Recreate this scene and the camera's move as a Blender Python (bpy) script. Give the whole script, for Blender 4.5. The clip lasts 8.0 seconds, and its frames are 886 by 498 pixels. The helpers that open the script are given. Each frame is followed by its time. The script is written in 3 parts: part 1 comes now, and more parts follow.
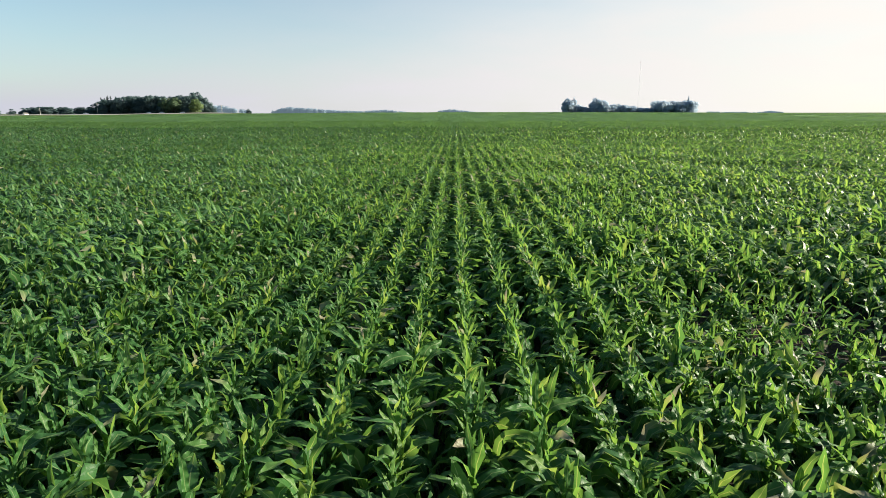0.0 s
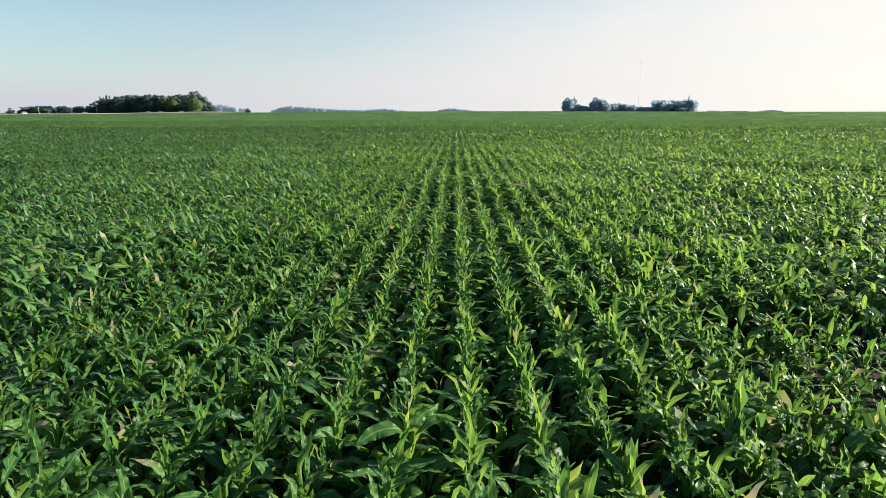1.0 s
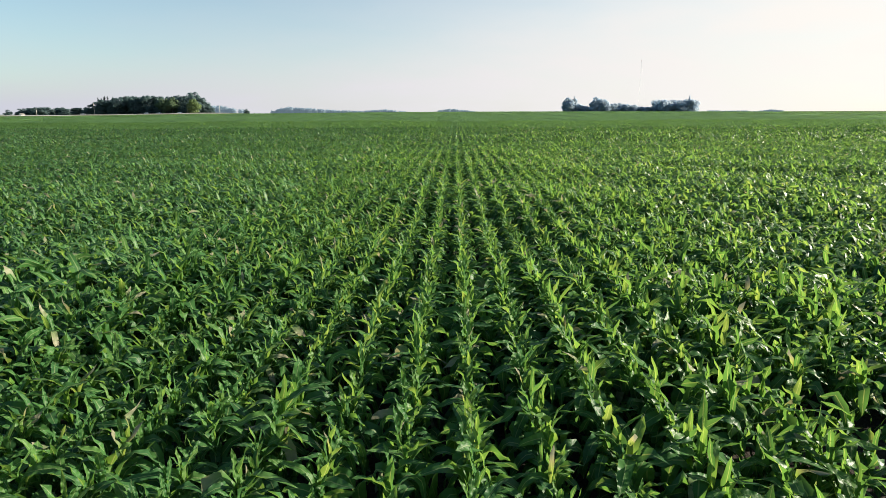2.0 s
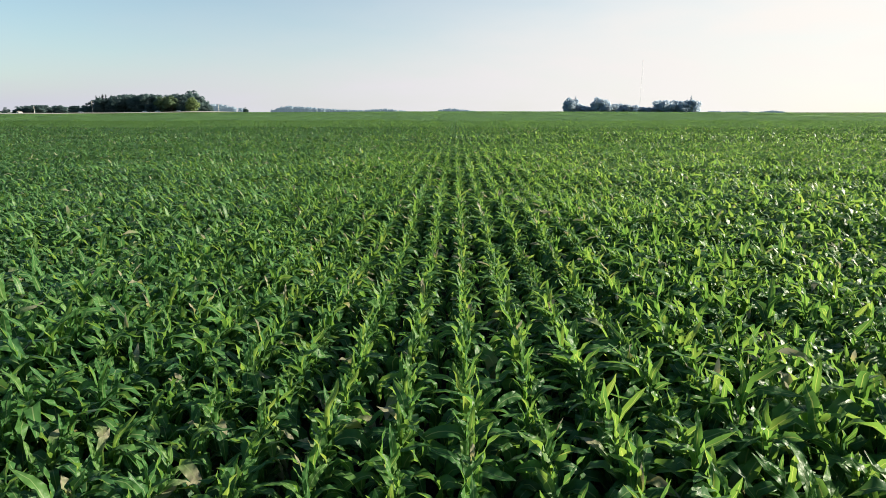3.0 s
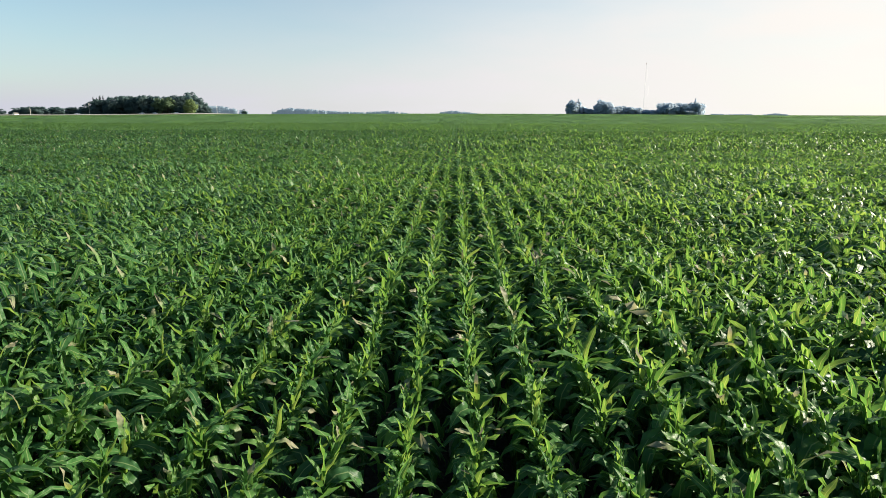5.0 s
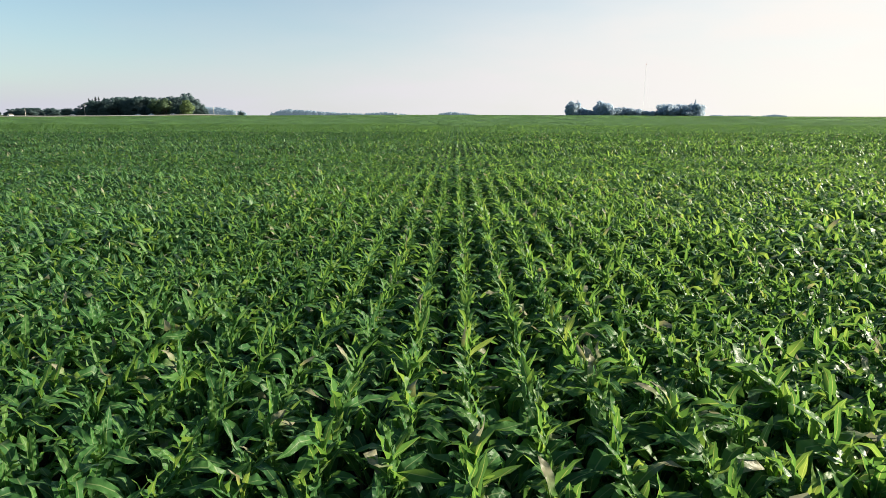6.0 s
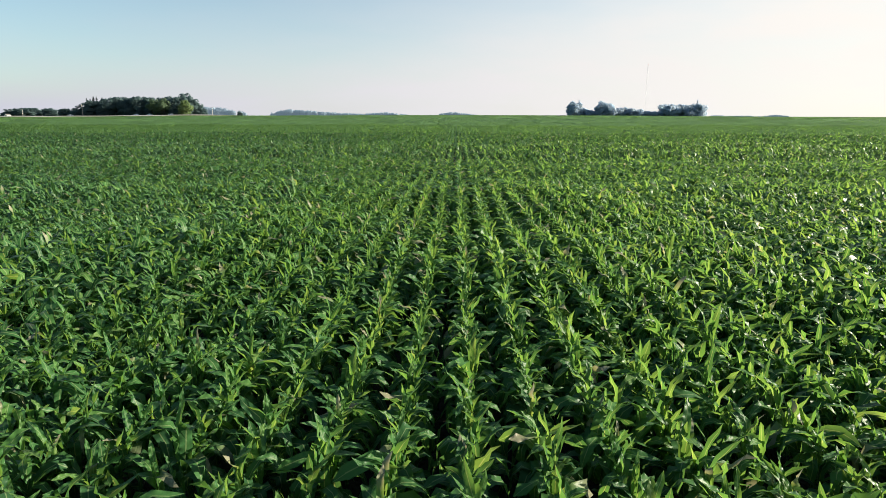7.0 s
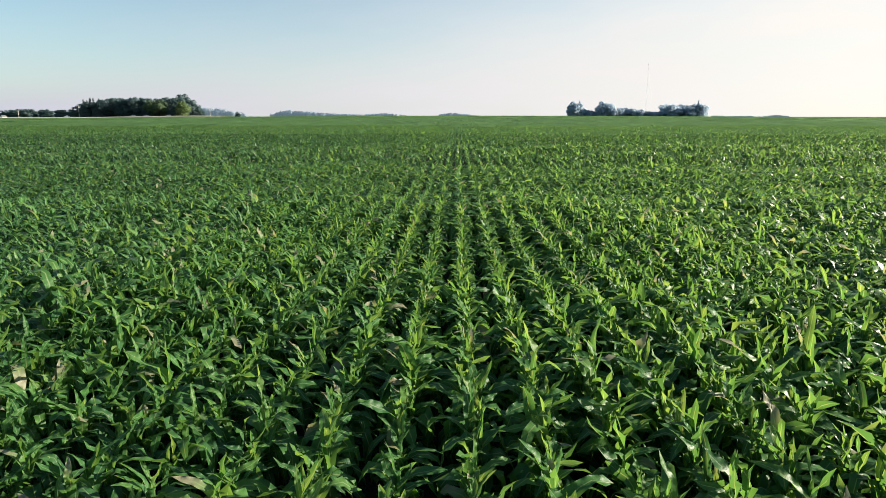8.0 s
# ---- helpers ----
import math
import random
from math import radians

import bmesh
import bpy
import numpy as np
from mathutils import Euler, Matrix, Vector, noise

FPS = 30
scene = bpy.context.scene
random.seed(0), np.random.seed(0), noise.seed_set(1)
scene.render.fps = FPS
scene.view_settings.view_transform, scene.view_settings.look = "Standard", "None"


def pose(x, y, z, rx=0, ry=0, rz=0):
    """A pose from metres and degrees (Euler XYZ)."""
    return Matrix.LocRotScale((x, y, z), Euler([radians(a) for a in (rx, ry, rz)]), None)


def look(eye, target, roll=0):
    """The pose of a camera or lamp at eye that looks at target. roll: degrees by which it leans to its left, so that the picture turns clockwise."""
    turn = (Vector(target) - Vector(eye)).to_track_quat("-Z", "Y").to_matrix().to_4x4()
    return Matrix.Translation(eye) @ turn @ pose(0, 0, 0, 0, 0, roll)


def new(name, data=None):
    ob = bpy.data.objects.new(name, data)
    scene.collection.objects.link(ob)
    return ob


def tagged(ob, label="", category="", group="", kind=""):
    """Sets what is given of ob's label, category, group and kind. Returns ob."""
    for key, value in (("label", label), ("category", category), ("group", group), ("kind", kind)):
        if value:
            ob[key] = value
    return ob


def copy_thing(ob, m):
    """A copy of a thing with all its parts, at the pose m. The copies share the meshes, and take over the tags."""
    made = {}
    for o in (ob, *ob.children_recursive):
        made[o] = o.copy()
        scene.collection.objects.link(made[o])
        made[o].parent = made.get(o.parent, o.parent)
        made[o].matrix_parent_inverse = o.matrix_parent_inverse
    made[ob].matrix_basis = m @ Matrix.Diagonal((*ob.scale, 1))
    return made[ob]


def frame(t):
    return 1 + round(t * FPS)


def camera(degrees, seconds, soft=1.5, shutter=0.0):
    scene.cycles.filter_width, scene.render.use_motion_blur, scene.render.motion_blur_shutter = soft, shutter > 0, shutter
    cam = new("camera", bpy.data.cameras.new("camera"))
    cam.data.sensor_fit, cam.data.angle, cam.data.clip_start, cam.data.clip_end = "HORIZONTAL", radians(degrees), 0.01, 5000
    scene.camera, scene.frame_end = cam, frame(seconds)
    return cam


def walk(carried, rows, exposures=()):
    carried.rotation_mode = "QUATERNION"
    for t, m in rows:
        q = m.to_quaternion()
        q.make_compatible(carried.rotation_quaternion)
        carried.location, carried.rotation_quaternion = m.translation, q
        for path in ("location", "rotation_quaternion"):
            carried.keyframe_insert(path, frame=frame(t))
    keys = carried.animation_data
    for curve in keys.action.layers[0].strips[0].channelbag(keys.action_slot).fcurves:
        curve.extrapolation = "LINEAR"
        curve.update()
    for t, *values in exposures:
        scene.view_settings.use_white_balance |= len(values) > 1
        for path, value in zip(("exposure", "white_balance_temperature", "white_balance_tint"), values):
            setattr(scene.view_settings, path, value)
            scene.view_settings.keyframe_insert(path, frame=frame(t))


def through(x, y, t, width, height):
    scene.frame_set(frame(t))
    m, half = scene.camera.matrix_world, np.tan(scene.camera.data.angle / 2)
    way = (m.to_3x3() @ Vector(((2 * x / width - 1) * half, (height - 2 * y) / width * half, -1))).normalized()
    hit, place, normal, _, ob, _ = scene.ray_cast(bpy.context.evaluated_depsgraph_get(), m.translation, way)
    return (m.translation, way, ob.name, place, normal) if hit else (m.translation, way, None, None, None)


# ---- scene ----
cam = camera(74.0, 8.0, soft=0.7)
PATH = [
    (0, (0.010, -0.025, 4.128), (-0.028, 1.753, 3.7153), -0.1),
    (0.5, (0.005, 0.680, 4.115), (-0.032, 2.457, 3.702), -0.1),
    (1, (0.005, 1.822, 4.140), (-0.033, 3.598, 3.7249), -0.1),
    (1.5, (0.004, 3.349, 4.169), (-0.035, 5.125, 3.7538), -0.2),
    (1.7, (-0.016, 4.050, 4.169), (-0.054, 5.826, 3.7553), -0.3),
    (2.8, (0.024, 8.317, 4.140), (-0.015, 10.094, 3.7255), -0.0),
    (3, (0.019, 9.189, 4.139), (-0.019, 10.966, 3.7238), -0.0),
    (3.5, (0.010, 11.494, 4.121), (-0.030, 13.271, 3.709), -0.0),
    (4, (-0.022, 13.885, 4.117), (-0.062, 15.663, 3.7057), 0.0),
    (4.5, (-0.022, 16.341, 4.101), (-0.064, 18.120, 3.691), 0.1),
    (4.7, (-0.016, 17.356, 4.100), (-0.059, 19.134, 3.691), 0.1),
    (5.8, (-0.020, 23.041, 4.148), (-0.059, 24.821, 3.7411), 0.1),
    (6, (-0.008, 24.093, 4.134), (-0.047, 25.872, 3.729), 0.1),
    (6.5, (-0.003, 26.759, 4.092), (-0.043, 28.540, 3.6873), 0.1),
    (7, (0.005, 29.429, 4.073), (-0.036, 31.209, 3.6685), 0.1),
    (7.5, (0.018, 32.117, 4.027), (-0.024, 33.897, 3.6237), 0.1),
    (8, (0.015, 34.871, 4.019), (-0.026, 36.652, 3.6164), 0.0),
]
walk(cam, [(t, look(eye, target, roll)) for t, eye, target, roll in PATH])


# ---- light: a low sun ahead to the right, in a pale hazy morning sky ----
SUN_AZIMUTH, SUN_ELEVATION = 79.0, 20.0   # degrees clockwise from the rows' direction (+y); degrees above the horizon
world = bpy.data.worlds.new("morning_sky")
scene.world = world
world.use_nodes = True
wn = world.node_tree.nodes
sky = wn.new("ShaderNodeTexSky")
sky.sky_type = "NISHITA"
sky.sun_disc = False
sky.sun_elevation, sky.sun_rotation = radians(SUN_ELEVATION), radians(SUN_AZIMUTH)
sky.air_density, sky.dust_density, sky.ozone_density = 1.0, 0.5, 1.5
wn["Background"].inputs["Strength"].default_value = 0.057
# the low haze of the morning: pale all round the horizon, and brighter towards the sun
wl = world.node_tree.links
way = wn.new("ShaderNodeTexCoord")
height = wn.new("ShaderNodeSeparateXYZ")
wl.new(way.outputs["Generated"], height.inputs[0])


def sky_math(operation, a, b=0.0, clamp=False):
    node = wn.new("ShaderNodeMath")
    node.operation, node.use_clamp = operation, clamp
    for socket, value in zip(node.inputs, (a, b)):
        if isinstance(value, (int, float)):
            socket.default_value = value
        else:
            wl.new(value, socket)
    return node.outputs[0]


toward = wn.new("ShaderNodeVectorMath")
toward.operation = "DOT_PRODUCT"
wl.new(way.outputs["Generated"], toward.inputs[0])
toward.inputs[1].default_value = (math.sin(radians(SUN_AZIMUTH)), math.cos(radians(SUN_AZIMUTH)), 0)
sunward = sky_math("POWER", sky_math("ADD", sky_math("MULTIPLY", toward.outputs["Value"], 0.5), 0.5, True), 1.3)
low = sky_math("POWER", sky_math("SUBTRACT", 1.0, sky_math("ABSOLUTE", height.outputs[2]), True), sky_math("SUBTRACT", 13.0, sky_math("MULTIPLY", sunward, 12.0)))
thick = sky_math("MULTIPLY", sky_math("ADD", low, sky_math("MULTIPLY", sky_math("MULTIPLY", sky_math("POWER", sunward, 1.3), 0.80), sky_math("POWER", sky_math("SUBTRACT", 1.0, sky_math("ABSOLUTE", height.outputs[2]), True), 1.6)), True), 0.96)
# faint wisps lying in the haze
flat = wn.new("ShaderNodeMapping")
flat.inputs["Scale"].default_value = (1.0, 1.0, 4.0)
wl.new(way.outputs["Generated"], flat.inputs[0])
wisps = wn.new("ShaderNodeTexNoise")
wisps.inputs["Scale"].default_value, wisps.inputs["Detail"].default_value, wisps.inputs["Roughness"].default_value = 4.5, 4.0, 0.55
wl.new(flat.outputs[0], wisps.inputs["Vector"])
thick = sky_math("MULTIPLY", thick, sky_math("ADD", 0.72, sky_math("MULTIPLY", wisps.outputs["Fac"], 0.56)), True)
tint = wn.new("ShaderNodeMix")
tint.data_type = "RGBA"
tint.inputs[6].default_value, tint.inputs[7].default_value = (3.5, 3.65, 4.6, 1), (7.7, 7.3, 6.6, 1)
wl.new(sunward, tint.inputs[0])
veil = wn.new("ShaderNodeMix")
veil.data_type = "RGBA"
wl.new(thick, veil.inputs[0])
clear = wn.new("ShaderNodeMix")          # the clear sky leans to cyan
clear.data_type, clear.blend_type = "RGBA", "MULTIPLY"
clear.inputs[0].default_value, clear.inputs[7].default_value = 1.0, (0.86, 1.09, 1.08, 1)
wl.new(sky.outputs["Color"], clear.inputs[6])
wl.new(clear.outputs[2], veil.inputs[6])
wl.new(tint.outputs[2], veil.inputs[7])
wl.new(veil.outputs[2], wn["Background"].inputs["Color"])

sun = new("sun", bpy.data.lights.new("sun", "SUN"))
sun.data.energy, sun.data.angle, sun.data.color = 5.0, radians(0.6), (1.0, 0.91, 0.74)
sun_from = Vector((math.sin(radians(SUN_AZIMUTH)) * math.cos(radians(SUN_ELEVATION)),
                   math.cos(radians(SUN_AZIMUTH)) * math.cos(radians(SUN_ELEVATION)), math.sin(radians(SUN_ELEVATION))))
sun.matrix_world = look(sun_from * 60, (0, 0, 0))
scene.view_settings.exposure = 1.37


# ---- materials ----
class Nodes:
    """A short way to wire a node material."""

    def __init__(self, name):
        self.mat = bpy.data.materials.new(name)
        self.mat.use_nodes = True
        self.tree = self.mat.node_tree
        self.bsdf = self.tree.nodes["Principled BSDF"]
        self.out = self.tree.nodes["Material Output"]

    def add(self, kind, **values):
        node = self.tree.nodes.new(kind)
        for key, value in values.items():
            if key in node.inputs:
                node.inputs[key].default_value = value
        return node

    def link(self, a, b):
        self.tree.links.new(a, b)

    def math(self, operation, a, b=0.0, clamp=False):
        node = self.tree.nodes.new("ShaderNodeMath")
        node.operation, node.use_clamp = operation, clamp
        for socket, value in zip(node.inputs, (a, b)):
            if isinstance(value, (int, float)):
                socket.default_value = value
            else:
                self.link(value, socket)
        return node.outputs[0]

    def mix(self, factor, a, b, blend="MIX"):
        node = self.tree.nodes.new("ShaderNodeMix")
        node.data_type, node.blend_type = "RGBA", blend
        for socket, value in ((node.inputs[0], factor), (node.inputs[6], a), (node.inputs[7], b)):
            if isinstance(value, (int, float)):
                socket.default_value = value
            elif isinstance(value, tuple):
                socket.default_value = (*value, 1.0)
            else:
                self.link(value, socket)
        return node.outputs[2]

    def ramp(self, factor, stops):
        node = self.tree.nodes.new("ShaderNodeValToRGB")
        while len(node.color_ramp.elements) < len(stops):
            node.color_ramp.elements.new(0.5)
        for element, (at, colour) in zip(node.color_ramp.elements, stops):
            element.position, element.color = at, (*colour, 1.0)
        self.link(factor, node.inputs[0])
        return node.outputs[0]

    def noise(self, scale, detail=3.0, coords=None):
        node = self.add("ShaderNodeTexNoise", Scale=scale, Detail=detail)
        if coords is not None:
            self.link(coords, node.inputs["Vector"])
        return node.outputs["Fac"]

    def bump(self, height, strength, distance):
        node = self.add("ShaderNodeBump", Strength=strength, Distance=distance)
        self.link(height, node.inputs["Height"])
        self.link(node.outputs[0], self.bsdf.inputs["Normal"])

    def place(self):
        return self.tree.nodes.new("ShaderNodeNewGeometry").outputs["Position"]


def corn_leaf_material():
    n = Nodes("corn_leaf")
    geo = n.tree.nodes.new("ShaderNodeNewGeometry")
    info = n.tree.nodes.new("ShaderNodeObjectInfo")
    uv = n.tree.nodes.new("ShaderNodeUVMap")
    uv.uv_map = "UVMap"
    axes = n.tree.nodes.new("ShaderNodeSeparateXYZ")
    n.link(uv.outputs[0], axes.inputs[0])
    luck = n.math("FRACT", n.math("ADD", geo.outputs["Random Per Island"], info.outputs["Random"]))
    patch = n.noise(0.25, 2.0, geo.outputs["Position"])
    young = n.math("DIVIDE", n.math("FLOOR", axes.outputs[1]), 3.0)      # the inner leaves of the whorl are paler
    along = n.math("DIVIDE", n.math("FRACT", axes.outputs[1]), 0.9)
    tone = n.math("ADD", n.math("ADD", n.math("MULTIPLY", luck, 0.56), n.math("MULTIPLY", young, 0.32)), n.math("MULTIPLY", patch, 0.26))
    # shade painted into the leaf colour, deepening towards -x
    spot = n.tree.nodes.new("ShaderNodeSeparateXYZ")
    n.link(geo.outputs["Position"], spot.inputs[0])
    side_shade = n.math("MULTIPLY", n.math("SUBTRACT", -2.5, spot.outputs[0]), 1 / 20.0, True)
    tone = n.math("SUBTRACT", tone, n.math("MULTIPLY", side_shade, 0.23), True)
    green = n.ramp(tone, [(0.0, (0.015, 0.048, 0.032)), (0.35, (0.024, 0.076, 0.034)), (0.7, (0.048, 0.130, 0.036)),
                          (0.92, (0.088, 0.172, 0.045)), (1.0, (0.13, 0.20, 0.06))])
    # faint lengthwise streaks
    lengthwise = n.tree.nodes.new("ShaderNodeCombineXYZ")
    n.link(n.math("MULTIPLY", axes.outputs[0], 9.0), lengthwise.inputs[0])
    n.link(n.math("MULTIPLY", along, 1.6), lengthwise.inputs[1])
    n.link(n.math("MULTIPLY", luck, 50.0), lengthwise.inputs[2])
    green = n.mix(n.math("MULTIPLY", n.noise(1.0, 3.0, lengthwise.outputs[0]), 0.55), green, (0.062, 0.150, 0.036))
    # dry, straw-coloured tips on some leaves
    old = n.math("MULTIPLY", n.math("GREATER_THAN", luck, 0.955),
                 n.math("MULTIPLY", n.math("SUBTRACT", along, 0.45), 3.0, True), True)
    green = n.mix(old, green, (0.24, 0.23, 0.15))
    # pale midrib
    off = n.math("ABSOLUTE", n.math("SUBTRACT", axes.outputs[0], 0.5))
    rib = n.math("SUBTRACT", 1.0, n.math("MULTIPLY", off, 16.0), True)
    green = n.mix(n.math("MULTIPLY", rib, 0.65), green, (0.26, 0.33, 0.15))
    n.link(green, n.bsdf.inputs["Base Color"])
    n.bsdf.inputs["Roughness"].default_value = 0.40
    n.bsdf.inputs["Specular IOR Level"].default_value = 0.16
    n.bsdf.inputs["Sheen Weight"].default_value, n.bsdf.inputs["Sheen Roughness"].default_value = 0.02, 0.35
    n.bsdf.inputs["Sheen Tint"].default_value = (0.90, 1.0, 0.95, 1.0)
    # relief in metres: crinkled margins, parallel veins and a fine unevenness
    margin = n.math("MULTIPLY", n.math("MULTIPLY", off, off), 0.040)
    crinkle = n.math("SINE", n.math("ADD", n.math("MULTIPLY", along, 38.0), n.math("MULTIPLY", luck, 40.0)))
    veins = n.math("SINE", n.math("MULTIPLY", axes.outputs[0], 120.0))
    relief = n.math("ADD", n.math("MULTIPLY", margin, crinkle), n.math("MULTIPLY", veins, 0.00012))
    n.bump(n.math("ADD", relief, n.math("MULTIPLY", n.noise(22.0, 3.0, geo.outputs["Position"]), 0.007)), 1.0, 1.0)
    glow = n.tree.nodes.new("ShaderNodeBsdfTranslucent")
    n.link(n.mix(old, n.mix(1.0, green, (3.7, 2.95, 1.7), "MULTIPLY"), (0.30, 0.30, 0.20)), glow.inputs["Color"])
    blend = n.add("ShaderNodeMixShader", Fac=0.35)
    n.link(n.bsdf.outputs[0], blend.inputs[1])
    n.link(glow.outputs[0], blend.inputs[2])
    n.link(blend.outputs[0], n.out.inputs["Surface"])
    return n.mat


def leafy_material(name, dark, light, through, share=0.3, rough=0.6):
    """Foliage seen from far: each clump has its own green, and lets some light through."""
    n = Nodes(name)
    geo = n.tree.nodes.new("ShaderNodeNewGeometry")
    info = n.tree.nodes.new("ShaderNodeObjectInfo")
    luck = n.math("FRACT", n.math("ADD", geo.outputs["Random Per Island"], info.outputs["Random"]))
    tone = n.math("ADD", n.math("MULTIPLY", luck, 0.6), n.math("MULTIPLY", n.noise(0.15, 2.0, geo.outputs["Position"]), 0.4))
    colour = n.mix(tone, dark, light)
    colour = n.mix(n.math("MULTIPLY", info.outputs["Random"], 0.35), colour, light)
    n.link(colour, n.bsdf.inputs["Base Color"])
    n.bsdf.inputs["Roughness"].default_value = rough
    n.bsdf.inputs["Specular IOR Level"].default_value = 0.15
    n.bump(n.noise(3.0, 3.0, geo.outputs["Position"]), 0.4, 0.2)
    glow = n.tree.nodes.new("ShaderNodeBsdfTranslucent")
    n.link(n.mix(1.0, colour, through, "MULTIPLY"), glow.inputs["Color"])
    blend = n.add("ShaderNodeMixShader", Fac=share)
    n.link(n.bsdf.outputs[0], blend.inputs[1])
    n.link(glow.outputs[0], blend.inputs[2])
    n.link(blend.outputs[0], n.out.inputs["Surface"])
    return n.mat


def plain_material(name, dark, light, scale, rough=0.8, metal=0.0, bump=0.3, distance=0.02):
    n = Nodes(name)
    place = n.place()
    both = n.math("ADD", n.math("MULTIPLY", n.noise(scale, 4.0, place), 0.6), n.math("MULTIPLY", n.noise(scale * 9, 3.0, place), 0.4))
    n.link(n.ramp(both, [(0.3, dark), (0.7, light)]), n.bsdf.inputs["Base Color"])
    n.bsdf.inputs["Roughness"].default_value, n.bsdf.inputs["Metallic"].default_value = rough, metal
    n.bump(both, bump, distance)
    return n.mat


def ground_material():
    """Dark moist soil near by; pasture and crops in broad patches far out."""
    n = Nodes("field_ground")
    place = n.place()
    clods = n.noise(14.0, 5.0, place)
    soil = n.ramp(clods, [(0.3, (0.022, 0.018, 0.016)), (0.72, (0.055, 0.045, 0.038))])
    grass = n.ramp(n.noise(0.01, 3.0, place), [(0.35, (0.040, 0.085, 0.018)), (0.65, (0.085, 0.120, 0.028))])
    axes = n.tree.nodes.new("ShaderNodeSeparateXYZ")
    n.link(place, axes.inputs[0])
    far = n.math("MULTIPLY", n.math("SUBTRACT", axes.outputs[1], 605.0), 0.02, True)
    n.link(n.mix(far, soil, grass), n.bsdf.inputs["Base Color"])
    n.bsdf.inputs["Roughness"].default_value = 0.95
    n.bsdf.inputs["Specular IOR Level"].default_value = 0.1
    n.bump(clods, 0.8, 0.05)
    return n.mat


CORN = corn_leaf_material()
STALK = plain_material("corn_stalk", (0.05, 0.12, 0.03), (0.11, 0.20, 0.05), 12.0, 0.5, bump=0.15)
# a lighter copy of the corn green, the far field's haze painted in
CANOPY = leafy_material("hazed_distant_corn", (0.099, 0.196, 0.070), (0.112, 0.216, 0.076), (2.6, 2.3, 1.3), 0.4, 0.7)
SOIL = ground_material()
# the shelterbelt's green is tinted blue: distance haze painted into the colour
BROADLEAF = leafy_material("broadleaf_foliage", (0.062, 0.098, 0.104), (0.078, 0.118, 0.122), (2.3, 2.3, 2.1), 0.6)
# sunlight on the belt's edge, painted in as a yellow-green leaf colour
LIGHT_LEAF = leafy_material("sunlit_tone_foliage", (0.112, 0.165, 0.070), (0.140, 0.196, 0.082), (1.5, 1.5, 1.0))
MID_LEAF = leafy_material("muted_green_foliage", (0.080, 0.125, 0.072), (0.100, 0.150, 0.084), (1.6, 1.5, 1.0))
# distance haze painted into the leaf colour as a pale blue-grey
HAZED_LEAF = leafy_material("hazed_foliage", (0.400, 0.475, 0.535), (0.425, 0.500, 0.560), (1.4, 1.4, 1.45), 0.75)
SPRUCE = leafy_material("spruce_needles", (0.050, 0.078, 0.078), (0.066, 0.096, 0.090), (1.4, 1.4, 1.0), 0.3)
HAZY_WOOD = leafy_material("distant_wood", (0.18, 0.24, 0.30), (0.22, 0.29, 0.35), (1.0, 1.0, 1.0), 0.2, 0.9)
glowing = HAZY_WOOD.node_tree.nodes["Principled BSDF"]     # haze painted as colour and glow on the plain backdrop, two kilometres off
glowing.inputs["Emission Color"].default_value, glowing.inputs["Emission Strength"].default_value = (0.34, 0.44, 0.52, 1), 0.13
BARK = plain_material("bark", (0.040, 0.032, 0.026), (0.110, 0.090, 0.072), 2.0, 0.9, bump=0.6, distance=0.05)
GRAVEL = plain_material("gravel_road", (0.36, 0.33, 0.29), (0.55, 0.52, 0.47), 0.6, 0.9)
VERGE = plain_material("verge_grass", (0.050, 0.090, 0.022), (0.110, 0.140, 0.040), 0.5, 0.9, bump=0.6, distance=0.1)
WEATHERED = plain_material("weathered_pole_wood", (0.42, 0.40, 0.37), (0.62, 0.60, 0.56), 1.5, 0.8)
STEEL = plain_material("galvanised_steel", (0.62, 0.63, 0.64), (0.76, 0.77, 0.78), 1.0, 0.5, 0.2, 0.1)
RED_PAINT = plain_material("red_aviation_paint", (0.40, 0.06, 0.04), (0.55, 0.10, 0.07), 2.0, 0.5)
WHITE_PAINT = plain_material("white_siding", (0.70, 0.70, 0.68), (0.84, 0.84, 0.82), 1.0, 0.6)
WHITE_CAR = plain_material("white_car_paint", (0.74, 0.74, 0.74), (0.82, 0.82, 0.82), 1.0, 0.25, bump=0.02)
SILVER_CAR = plain_material("silver_car_paint", (0.48, 0.50, 0.52), (0.58, 0.60, 0.62), 1.0, 0.3, 0.4, bump=0.02)
DARK_GLASS = plain_material("dark_glass", (0.015, 0.018, 0.020), (0.03, 0.035, 0.04), 1.0, 0.08, bump=0.0)
RUBBER = plain_material("tyre_rubber", (0.015, 0.015, 0.015), (0.035, 0.035, 0.035), 6.0, 0.85)
ROOF_GREY = plain_material("roof_shingle", (0.10, 0.095, 0.09), (0.19, 0.18, 0.17), 3.0, 0.9)


# ---- terrain ----
def smooth(a, b, v):
    s = np.clip((v - a) / (b - a), 0, 1)
    return s * s * (3 - 2 * s)


